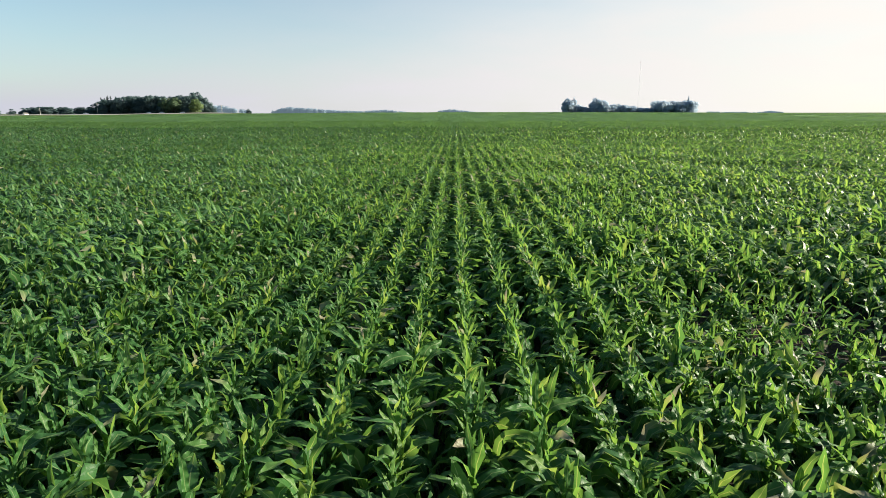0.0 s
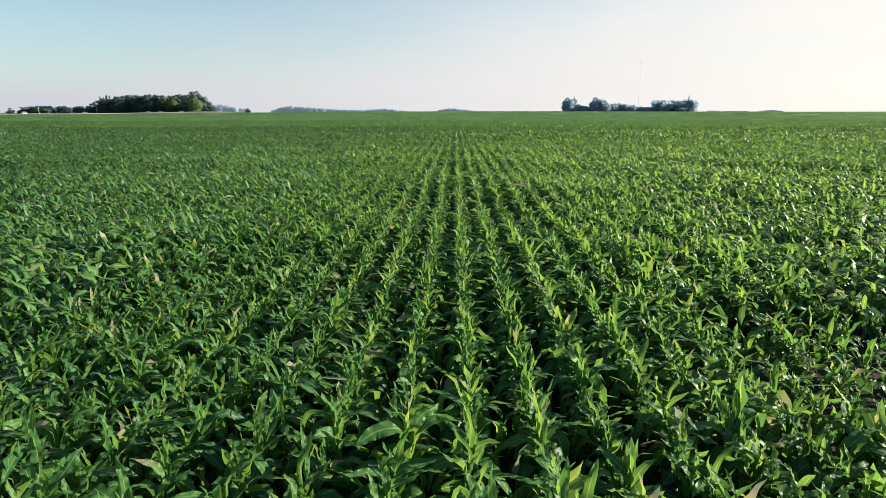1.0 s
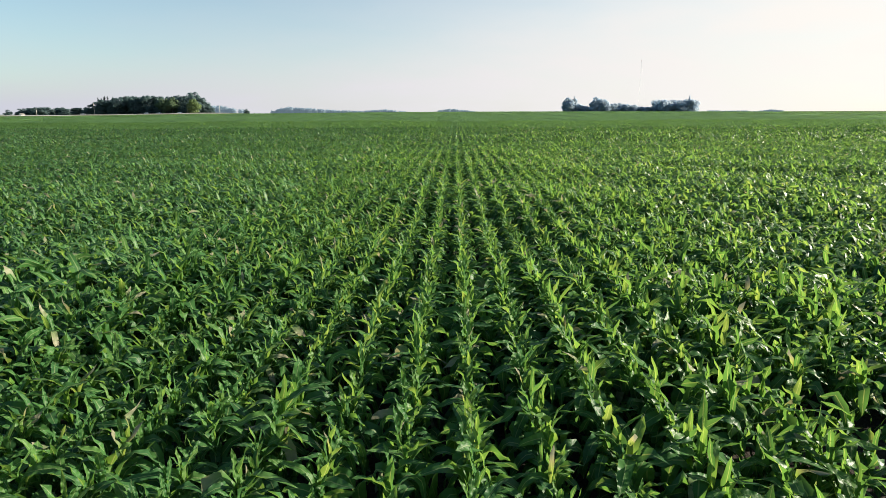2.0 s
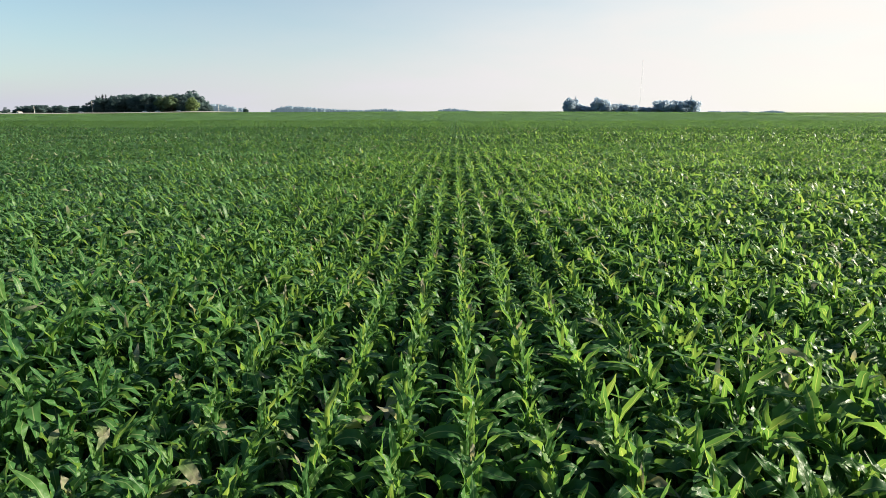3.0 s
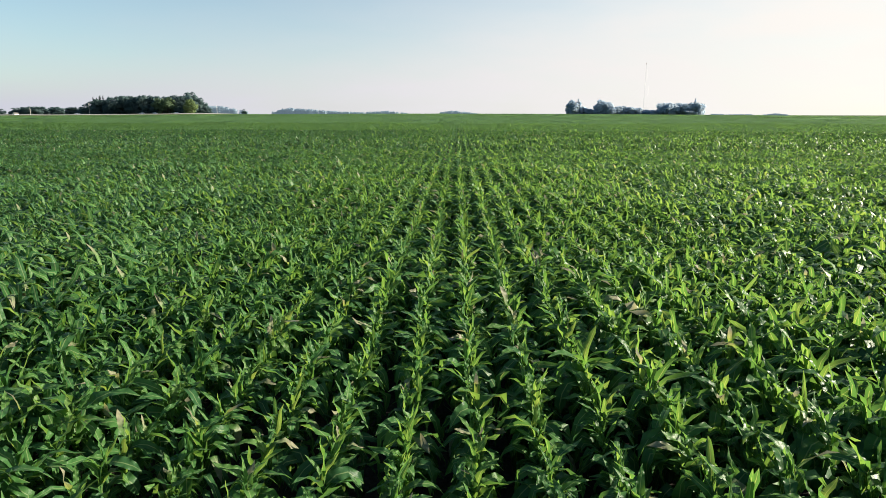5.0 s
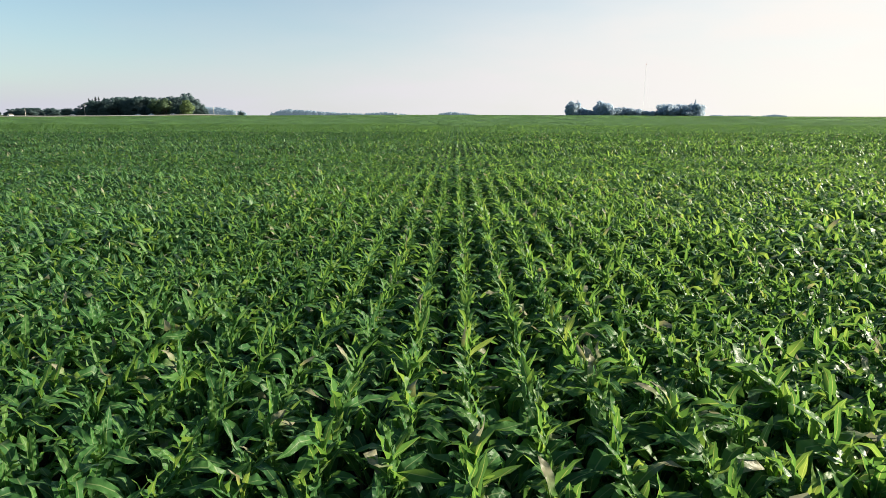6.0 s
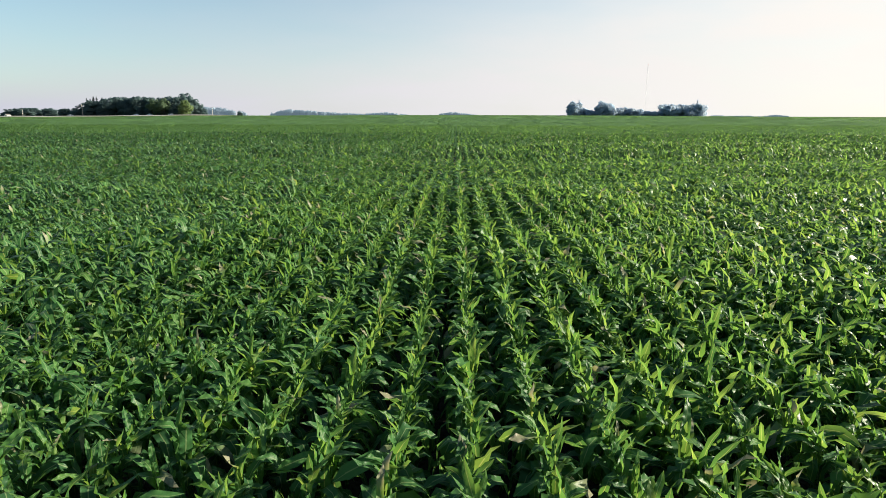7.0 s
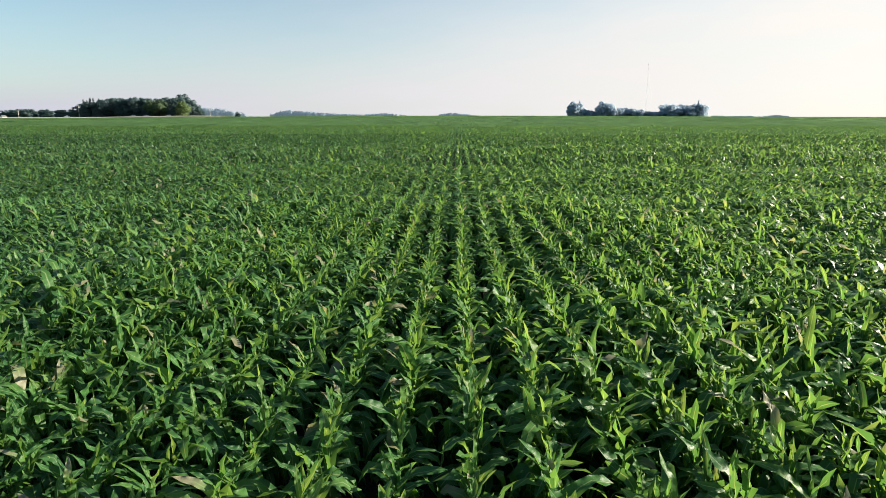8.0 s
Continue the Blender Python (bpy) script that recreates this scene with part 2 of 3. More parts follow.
def ground_z(x, y):
    """Height of the land: level along the flight, a shallow dip past 100 m, then a long gentle rise."""
    x, y = np.asarray(x, float), np.asarray(y, float)
    crown = 3.9 - np.where(x < 0, 2.7 * np.minimum(1, (x / 400) ** 2), 2.6 * np.minimum(1, (x / 480) ** 2))
    z = crown * smooth(170, 640, y)
    z = z - 0.5 * np.exp(-((y - 165) / 42) ** 2)
    z = z + 0.10 * smooth(50, 90, y) * (np.sin(x * 0.11 + y * 0.05) + np.sin(x * 0.043 - y * 0.071 + 1.0))
    return z - 0.22 - 2.5 * smooth(780, 1300, y)


def mesh_from(name, verts, faces, mat, uvs=None, soft=True):
    """One mesh out of arrays: verts (n, 3), faces (m, 4) or (m, 3), uvs one for each vert."""
    verts, faces = np.asarray(verts, np.float32), np.asarray(faces, np.int32)
    data, size = bpy.data.meshes.new(name), faces.shape[1]
    data.vertices.add(len(verts))
    data.vertices.foreach_set("co", verts.ravel())
    data.loops.add(faces.size)
    data.loops.foreach_set("vertex_index", faces.ravel())
    data.polygons.add(len(faces))
    data.polygons.foreach_set("loop_start", np.arange(0, faces.size, size, dtype=np.int32))
    data.polygons.foreach_set("use_smooth", np.full(len(faces), soft))
    if uvs is not None:
        layer = data.uv_layers.new(name="UVMap")
        layer.uv.foreach_set("vector", np.asarray(uvs, np.float32)[faces.ravel()].ravel())
    data.materials.append(mat)
    data.update(calc_edges=True)
    return data


def part(name, bm, material, parent, label=""):
    """Links a bmesh as one mesh object under a thing or a part."""
    data = bpy.data.meshes.new(name)
    bm.to_mesh(data)
    bm.free()
    data.materials.append(material)
    ob = new(name, data)
    ob.parent = parent
    return tagged(ob, label)


# the ground: one sheet to the horizon, fine near the flight and coarse far out
def spread(near, step, far, growth):
    values = list(np.arange(0, near, step))
    while values[-1] < far:
        values.append(values[-1] + step)
        step *= growth
    return np.array(values)


xs = spread(60, 6, 4800, 1.22)
xs = np.concatenate((-xs[:0:-1], xs))
ys = np.concatenate((-spread(30, 10, 4000, 1.4)[:0:-1], np.arange(0, 900, 10), 900 + spread(60, 20, 3900, 1.25)))
gx, gy = np.meshgrid(xs, ys)
index = np.arange(gx.size).reshape(gx.shape)
quads = np.stack((index[:-1, :-1], index[:-1, 1:], index[1:, 1:], index[1:, :-1]), -1).reshape(-1, 4)
ground = new("ground", mesh_from("ground", np.stack((gx, gy, ground_z(gx, gy)), -1).reshape(-1, 3), quads, SOIL))
tagged(ground, "dark moist field soil running out to green farmland", "ground", kind="structure")

# ---- the corn ----
ROW, ROW_AT = 0.762, 0.185       # spacing of the rows, and where one of them runs


def blades(base, azimuth, rise, bend, length, width, fold, twist, wave, steps, across, age=None, kink=0.0):
    """Arched leaf blades: verts, quads and uvs. across: 3 verts (folded along the midrib) or 2 (flat). age: the whole part of v, 0 old to 3 young."""
    count = len(base)
    s = np.linspace(0, 1, steps + 1)
    mid = (s[1:] + s[:-1]) / 2
    ease = np.clip((mid - 0.18) / 0.58, 0, 1)
    slope = rise[:, None] - bend[:, None] * (ease * ease * (3 - 2 * ease))[None] + kink * np.sin(mid[None] * 11 + azimuth[:, None] * 5)      # rises, crests and droops
    turn = azimuth[:, None] + 0.25 * twist[:, None] * mid[None]
    way = np.stack((np.cos(slope) * np.cos(turn), np.cos(slope) * np.sin(turn), np.sin(slope)), -1)
    line = np.zeros((count, steps + 1, 3))
    line[:, 1:] = np.cumsum(way * (length / steps)[:, None, None], 1)
    line += base[:, None]
    along = np.concatenate((way[:, :1], (way[:, 1:] + way[:, :-1]) / 2, way[:, -1:]), 1)
    along /= np.linalg.norm(along, axis=2, keepdims=True) + 1e-9
    side = np.stack((-np.sin(azimuth), np.cos(azimuth), np.zeros(count)), -1)[:, None].repeat(steps + 1, 1)
    up = np.cross(along, side)
    angle = twist[:, None] * s[None]
    side, up = (side * np.cos(angle)[..., None] + up * np.sin(angle)[..., None],
                up * np.cos(angle)[..., None] - side * np.sin(angle)[..., None])
    profile = np.interp(s, [0, 0.1, 0.3, 0.6, 0.82, 0.94, 1], [0.55, 0.84, 1, 0.98, 0.76, 0.42, 0.03])
    half = width[:, None] * profile[None] / 2
    vee = fold[:, None] * (1 - 0.7 * s[None])
    out, lift = half * np.cos(vee), half * np.sin(vee)
    ripple = wave[:, None] * profile[None] * np.sin(s[None] * 14 + azimuth[:, None] * 7)
    other = wave[:, None] * profile[None] * np.sin(s[None] * 12 + azimuth[:, None] * 11 + 1.7)
    left = line + side * out[..., None] + up * (lift + ripple)[..., None]
    right = line - side * out[..., None] + up * (lift + other)[..., None]
    stations = [left, line, right] if across == 3 else [left, right]
    verts = np.stack(stations, 2)
    u = np.linspace(0, 1, across) if across == 3 else np.array([0.2, 0.8])
    uvs = np.broadcast_to(np.stack(np.meshgrid(s, u, indexing="ij")[::-1], -1)[None], (count, steps + 1, across, 2)).copy()
    uvs[..., 1] *= 0.9
    if age is not None:
        uvs[..., 1] += age[:, None, None]
    grid = np.arange((steps + 1) * across).reshape(steps + 1, across)
    one = np.stack((grid[:-1, :-1], grid[:-1, 1:], grid[1:, 1:], grid[1:, :-1]), -1).reshape(-1, 4)
    faces = one[None] + (np.arange(count) * (steps + 1) * across)[:, None, None]
    return verts.reshape(-1, 3), faces.reshape(-1, 4), uvs.reshape(-1, 2)


def leaf_numbers(rng, plants, scale, leaves, plane, low=0.0, high=1.0):
    """The leaves of many plants, as arrays of one row a leaf: base offset, azimuth, rise, bend, length, width, fold, twist, wave.
    low, high: where the lowest and the highest leaf sit, 0 at the plant's foot to 1 in the heart of the whorl."""
    j = np.arange(leaves)[None] + np.zeros((plants, 1))
    h = low + (high - low) * j / (leaves - 1)
    k = scale[:, None]

    def some(spread_by):
        return rng.normal(0, spread_by, (plants, leaves))
    z = k * (0.15 + 0.62 * h ** 0.95 + some(0.025))
    azimuth = plane[:, None] + math.pi * j + some(0.50)
    rise = np.clip(np.interp(h, [0, 0.3, 0.55, 0.8, 1], [0.80, 1.05, 1.20, 1.36, 1.48]) + some(0.15), 0.2, 1.60)
    bend = np.clip(np.interp(h, [0, 0.25, 0.45, 0.6, 0.8, 1], [2.1, 2.55, 2.65, 2.45, 1.2, 0.35]) + some(0.42), 0.05, 3.2)
    length = k * np.interp(h, [0, 0.3, 0.55, 0.8, 1], [0.54, 0.74, 0.71, 0.56, 0.42]) * (1 + some(0.15))
    width = k * np.interp(h, [0, 0.35, 0.6, 0.8, 1], [0.088, 0.142, 0.134, 0.102, 0.058]) * (1 + some(0.14))
    fold = np.interp(h, [0, 0.6, 1], [0.12, 0.35, 0.65]) + some(0.15)
    twist, wave = some(0.60), (0.010 + np.abs(some(0.024))) * k
    age = np.clip(np.floor(4 * (h - 0.08)), 0, 3)
    return z, azimuth, rise, bend, length, width, fold, twist, wave, age


# places where the stand is thin or lodged: x, y, half width, half length, how much is missing
THIN = [(5.1, 10.5, 0.8, 0.6, 0.75), (5.3, 9.0, 1.0, 0.4, 0.65), (6.8, 9.3, 0.9, 0.6, 0.75), (4.9, 12.2, 0.7, 0.6, 0.8), (7.2, 11.6, 1.5, 1.0, 0.75),
        (8.8, 10.2, 1.2, 0.6, 0.6), (9.5, 18.0, 1.6, 0.5, 0.5), (7.0, 25.2, 1.3, 0.6, 0.6), (-3.0, 23.8, 0.4, 0.4, 0.6), (-5.4, 23.4, 0.5, 0.4, 0.7), (-3.2, 34.2, 0.4, 0.4, 0.6),
        (-7.3, 37.8, 0.7, 0.4, 0.6), (14.6, 44.2, 1.6, 0.8, 0.80), (16.9, 42.6, 0.9, 1.2, 0.75), (19.2, 41.6, 2.3, 0.8, 0.9), (21.6, 39.2, 1.2, 1.0, 0.7),
        (24.4, 38.0, 2.4, 0.9, 0.9), (28.0, 35.2, 1.6, 1.1, 0.85), (22.0, 33.5, 1.4, 0.5, 0.6), (-3.2, 43.6, 0.6, 0.5, 0.35), (60.0, 144.0, 5.0, 4.0, 1.0), (-86.0, 144.0, 6.0, 4.0, 0.95),
        (-53.0, 94.0, 5.0, 3.0, 0.95), (66.0, 88.0, 5.0, 3.0, 0.9), (-7.9, 10.6, 0.8, 0.6, 0.5), (15.5, 34.0, 2.0, 0.6, 0.7)]


def sow(rng, y0, y1, spacing, keep):
    """Plant places along the rows between y0 and y1 where keep(x, y) holds, thinned in the thin places."""
    half = 0.80 * y1 + 8
    rows = np.arange(math.floor((-half - ROW_AT) / ROW), math.ceil((half - ROW_AT) / ROW) + 1)
    steps = np.arange(y0, y1, spacing)
    x, y = np.meshgrid(ROW_AT + rows * ROW, steps)
    x, y = x.ravel(), y.ravel()
    inside = keep(x, y)
    x, y = x[inside], y[inside]
    y = y + rng.uniform(-0.35, 0.35, len(y)) * spacing
    x = x + rng.normal(0, 0.028, len(x))
    stay = rng.random(len(x)) > 0.045
    for cx, cy, rx, ry, gone in THIN:
        near = np.exp(-(((x - cx) / rx) ** 2 + ((y - cy) / ry) ** 2))
        stay &= rng.random(len(x)) > gone * near * 1.3
    return x[stay], y[stay]


def vigour(x, y):
    """How tall the crop stands: uneven in soft patches, weak in the thin places."""
    v = 1 + 0.06 * np.sin(x * 0.55 + 1.3 * np.sin(y * 0.21)) + 0.07 * np.sin(y * 0.47 + 0.9 * np.sin(x * 0.33))
    for cx, cy, rx, ry, gone in THIN:
        v = v - 0.42 * gone * np.exp(-(((x - cx) / rx) ** 2 + ((y - cy) / ry) ** 2))
    return v


def stand(rng, x, y, leaves, steps, across, widen=1.0, low=0.0, high=1.0):
    scale = vigour(x, y) * np.clip(rng.normal(1.0, 0.10, len(x)), 0.6, 1.3)
    plane = rng.normal(0.0, 0.8, len(x))
    z, azimuth, rise, bend, length, width, fold, twist, wave, age = leaf_numbers(rng, len(x), scale, leaves, plane, low, high)
    lean = rng.normal(0, 0.04, (len(x), 2))
    base = np.stack((x[:, None] + lean[:, :1] * z, y[:, None] + lean[:, 1:] * z, ground_z(x, y)[:, None] + z), -1)
    return blades(base.reshape(-1, 3), azimuth.ravel(), rise.ravel(), bend.ravel(), length.ravel(), width.ravel() * widen,
                  fold.ravel(), twist.ravel(), wave.ravel(), steps, across, age.ravel(), 0.22)


def in_view(x, y, margin=2.5):
    return np.abs(x) < 0.80 * y + margin


SINGLE_ROWS, SINGLE_FROM, SINGLE_TO = (-2, -1, 0, 1), 5.0, 18.6


def is_single(x, y):
    row = np.round((x - ROW_AT) / ROW)
    return (row >= SINGLE_ROWS[0]) & (row <= SINGLE_ROWS[-1]) & (y > SINGLE_FROM) & (y < SINGLE_TO)


rng = np.random.default_rng(7)
pieces = []
# close to the flight: every leaf folded and arched
NEAR_X, NEAR_Y = 7.4, 57.0
px, py = sow(rng, 2.0, NEAR_Y, 0.165, lambda x, y: in_view(x, y) & (np.abs(x) < NEAR_X) & ~is_single(x, y))
close = np.abs(px) < 4.4
pieces.append(stand(rng, px[close], py[close], 10, 6, 3, 1.0, 0.12))
pieces.append(stand(rng, px[~close], py[~close], 10, 5, 3, 1.0, 0.12, 0.94))
# middle distance
px, py = sow(rng, 4.0, 58.0, 0.19, lambda x, y: in_view(x, y) & (y < 58) & (np.abs(x) >= NEAR_X) & (np.abs(x) < 22))
pieces.append(stand(rng, px, py, 8, 4, 2, 1.05, 0.2, 0.84))
px, py = sow(rng, 20.0, 76.0, 0.24, lambda x, y: in_view(x, y) & ((np.abs(x) >= 22) | (y >= NEAR_Y)))
pieces.append(stand(rng, px, py, 7, 3, 2, 1.05, 0.3, 0.82))
px, py = sow(rng, 76.0, 105.0, 0.42, lambda x, y: in_view(x, y))
pieces.append(stand(rng, px, py, 6, 2, 2, 1.5, 0.35, 0.82))
px, py = sow(rng, 105.0, 165.0, 1.0, lambda x, y: in_view(x, y, 4))
pieces.append(stand(rng, px, py, 5, 2, 2, 2.1, 0.4, 0.82))
# beside and behind the flight
px, py = sow(rng, -8.0, 40.0, 0.22, lambda x, y: (~in_view(x, y) | (y < 2.0)) & (np.abs(x) < 32))
pieces.append(stand(rng, px, py, 7, 3, 2, 1.3, 0.2, 0.84))
# far rows
far_pieces = []
px, py = sow(rng, 165.0, 235.0, 2.0, lambda x, y: in_view(x, y, 4))
far_pieces.append(stand(rng, px, py, 3, 2, 2, 2.8, 0.4))


def field_end(x):
    """The corn ends at the road on one side, and goes on over the rise on the other."""
    return np.where(x < -120, 612.0, 612.0 + np.clip(x + 120, 0, 250) * 1.2)


def loose_leaves(y0, y1, count, wide, long):
    y = np.sqrt(rng.uniform(y0 ** 2, y1 ** 2, count))
    x = rng.uniform(-0.82, 0.82, count) * y
    x = np.where(y < 330, ROW_AT + np.round((x - ROW_AT) / ROW) * ROW + rng.normal(0, 0.1, count), x)
    grows = y < field_end(x)
    x, y = x[grows], y[grows]
    n = len(x)
    base = np.stack((x, y, ground_z(x, y) + 0.42), -1)
    return blades(base, rng.uniform(0, 6.28, n), rng.uniform(0.6, 1.4, n), rng.uniform(0.8, 2.6, n), long * rng.uniform(0.7, 1.2, n),
                  wide * rng.uniform(0.6, 1.2, n), np.zeros(n), rng.normal(0, 0.5, n), np.zeros(n), 2, 2)


far_pieces.append(loose_leaves(231, 330, 20000, 0.34, 0.72))
far_pieces.append(loose_leaves(330, 520, 16000, 0.55, 0.80))
far_pieces.append(loose_leaves(520, 910, 14000, 1.0, 0.85))

shift, all_verts, all_faces, all_uvs = 0, [], [], []
for verts, faces, uvs in pieces:
    all_verts.append(verts), all_faces.append(faces + shift), all_uvs.append(uvs)
    shift += len(verts)
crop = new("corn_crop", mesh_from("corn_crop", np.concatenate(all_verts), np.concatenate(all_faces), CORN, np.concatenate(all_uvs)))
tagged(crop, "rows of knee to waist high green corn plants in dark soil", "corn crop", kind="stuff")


# the crop beyond: a closed canopy in ridges along the rows, and loose leaves above it
def canopy_sheet(x_lines, y_lines, keep, crest):
    x, y = np.meshgrid(x_lines, y_lines)
    ridge = 0.5 + 0.5 * np.cos((x - ROW_AT) / ROW * 2 * math.pi)
    z = ground_z(x, y) + 0.52 + crest * ridge + rng.normal(0, 0.05, x.shape)
    ids = np.arange(x.size).reshape(x.shape)
    faces = np.stack((ids[:-1, :-1], ids[:-1, 1:], ids[1:, 1:], ids[1:, :-1]), -1).reshape(-1, 4)
    mx, my = (x[:-1, :-1] + x[1:, 1:]).ravel() / 2, (y[:-1, :-1] + y[1:, 1:]).ravel() / 2
    return np.stack((x, y, z), -1).reshape(-1, 3), faces[keep(mx, my)], np.zeros((x.size, 2))


def beside(x, y):
    return (np.abs(x) > 0.80 * np.maximum(y, 0) + 4) & ((np.abs(x) > 31) | (y < -9) | (y > 39))


sheets = [
    canopy_sheet(np.arange(-200, 200, ROW / 2), np.arange(103, 235, 6), lambda x, y: np.abs(x) < 0.80 * y + 5, 0.26),
    canopy_sheet(np.arange(-200, 200, ROW / 2), np.arange(233, 430, 12), lambda x, y: np.abs(x) < 0.80 * y + 5, 0.16),
    canopy_sheet(np.arange(-800, 801, 6.0), np.arange(429, 920, 9), lambda x, y: (y < field_end(x)), 0.0),
    canopy_sheet(np.arange(-800, 801, 6.0), np.arange(233, 430, 9), lambda x, y: np.abs(x) > 197, 0.0),
    canopy_sheet(np.arange(-120, 120, ROW / 2), np.arange(-100, 140, 4), beside, 0.30),
    canopy_sheet(np.arange(-800, 801, 8.0), np.arange(-400, 234, 8), lambda x, y: beside(x, y) & ((np.abs(x) > 117) | (y < -99) | (y > 134)), 0.0),
]

shift, all_verts, all_faces = 0, [], []
for verts, faces, uvs in sheets + far_pieces:
    all_verts.append(verts), all_faces.append(faces + shift)
    shift += len(verts)
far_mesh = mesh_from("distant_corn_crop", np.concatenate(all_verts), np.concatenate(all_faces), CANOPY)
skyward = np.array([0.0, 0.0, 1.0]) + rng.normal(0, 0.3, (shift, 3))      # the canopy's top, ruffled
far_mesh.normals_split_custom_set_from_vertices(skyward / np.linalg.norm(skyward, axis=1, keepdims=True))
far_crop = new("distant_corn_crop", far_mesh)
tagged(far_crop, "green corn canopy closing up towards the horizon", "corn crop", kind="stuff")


# the plants that the camera passes nearest, each a thing with its stalk and leaves
def corn_plant(seed):
    r = np.random.default_rng(seed)
    plant = tagged(new("corn_plant"), "young green corn plant with arching leaves and upright whorl", "corn plant", "corn plants in rows")
    bm = bmesh.new()
    bmesh.ops.create_cone(bm, cap_ends=True, segments=7, radius1=0.016, radius2=0.010, depth=0.72, matrix=Matrix.Translation((0, 0, 0.34)))
    part("stalk", bm, STALK, plant, "pale green leaf-sheathed stalk")
    rows = leaf_numbers(r, 1, np.array([1.0]), 10, np.array([0.0]), 0.08)
    z, azimuth, rise, bend, length, width, fold, twist, wave, age = [v[0] for v in rows]
    for j in range(10):
        base = np.array([[0.0, 0.0, z[j]]])
        pick = slice(j, j + 1)
        verts, faces, uvs = blades(base, azimuth[pick], rise[pick], bend[pick], length[pick], width[pick], fold[pick],
                                   twist[pick], wave[pick], 10, 3, age[pick], 0.22)
        data = mesh_from("leaf", verts, faces, CORN, uvs)
        new("leaf", data).parent = plant
    return plant


kinds = [corn_plant(100 + i) for i in range(9)]
sx, sy = sow(rng, SINGLE_FROM, SINGLE_TO, 0.175, is_single)
sx, sy = sx[:300], sy[:300]
scales = vigour(sx, sy) * rng.normal(1.0, 0.08, len(sx))
for i, (x, y, k) in enumerate(zip(sx, sy, scales)):
    turn = math.degrees(rng.normal(0, 0.75)) + 180 * (i % 2)
    m = pose(x, y, float(ground_z(x, y)), rng.normal(0, 2.5), rng.normal(0, 2.5), turn) @ Matrix.Scale(float(k), 4)
    kind = kinds[i % 9]
    if i < 9:
        kind.matrix_basis = m
    else:
        kind.scale = (k, k, k)
        copy_thing(kind, pose(x, y, float(ground_z(x, y)), rng.normal(0, 2.5), rng.normal(0, 2.5), turn))
for i, kind in enumerate(kinds):
    kind.scale = (scales[i],) * 3


# ---- trees ----
def clumps(rng, centres, radii, count, size, flat=0.85):
    """Many small leaf clumps laid over the outside of a set of lobes: verts and quads."""
    pick = rng.choice(len(centres), count, p=radii ** 2 / np.sum(radii ** 2))
    way = rng.normal(0, 1, (count, 3))
    way /= np.linalg.norm(way, axis=1, keepdims=True)
    way[:, 2] *= flat
    at = centres[pick] + way * (radii[pick] * rng.uniform(0.72, 1.06, count))[:, None]
    out = way + rng.normal(0, 0.45, (count, 3))
    out /= np.linalg.norm(out, axis=1, keepdims=True)
    a = np.cross(out, rng.normal(0, 1, (count, 3)))
    a /= np.linalg.norm(a, axis=1, keepdims=True)
    b = np.cross(out, a)
    half = size * rng.uniform(0.5, 1.2, count)[:, None]
    lift = out * half * -0.3
    verts = np.stack((at - a * half, at - b * half * 0.7 + lift, at + a * half, at + b * half * 0.7 + lift), 1)
    return verts.reshape(-1, 3), np.arange(count * 4).reshape(-1, 4), (way * 0.9 + out * 0.1).repeat(4, 0)


def foliage_mesh(name, verts, faces, normals, material):
    """Clumps shaded by the roundness of the lobe that they lie on."""
    data = mesh_from(name, verts, faces, material)
    data.normals_split_custom_set_from_vertices(normals / np.linalg.norm(normals, axis=1, keepdims=True))
    return data


def limb_mesh(bm, a, b, ra, rb, segments=7):
    a, b = Vector(a), Vector(b)
    turn = (b - a).to_track_quat("Z", "Y").to_matrix().to_4x4()
    bmesh.ops.create_cone(bm, cap_ends=True, segments=segments, radius1=ra, radius2=rb, depth=(b - a).length,
                          matrix=Matrix.Translation((a + b) / 2) @ turn)


def broadleaf_tree(seed, height, spread_by, material, label, low=0.12, leaves=620, size=0.75):
    r = np.random.default_rng(seed)
    tree = tagged(new("tree"), label, "tree", "farm trees")
    bm = bmesh.new()
    limb_mesh(bm, (0, 0, -0.4), (0.1, 0, height * 0.55), 0.035 * height / 2, 0.012 * height)
    n = 13
    h = r.uniform(low + 0.12, 0.86, n)
    wide = spread_by * np.sqrt(np.clip(1 - ((h - 0.5) / 0.55) ** 2, 0.05, 1)) * 0.62
    turn = np.arange(n) * 2.4 + r.normal(0, 0.3, n)
    centres = np.stack((wide * np.cos(turn), wide * np.sin(turn), h * height), -1)
    radii = np.clip(spread_by * r.uniform(0.36, 0.58, n), 0.5, None)
    centres = np.concatenate((centres, [[0, 0, height - spread_by * 0.42], [0, 0, height * 0.5]]))
    radii = np.concatenate((radii, [spread_by * 0.42, spread_by * 0.66]))
    for c in centres[:7]:
        limb_mesh(bm, (0, 0, c[2] * 0.55), tuple(c), 0.011 * height, 0.003 * height, 5)
    part("trunk", bm, BARK, tree, "grey-brown trunk and limbs")
    crown = new("crown", foliage_mesh("crown", *clumps(r, centres, radii, leaves, size), material))
    crown.parent = tree
    return tree


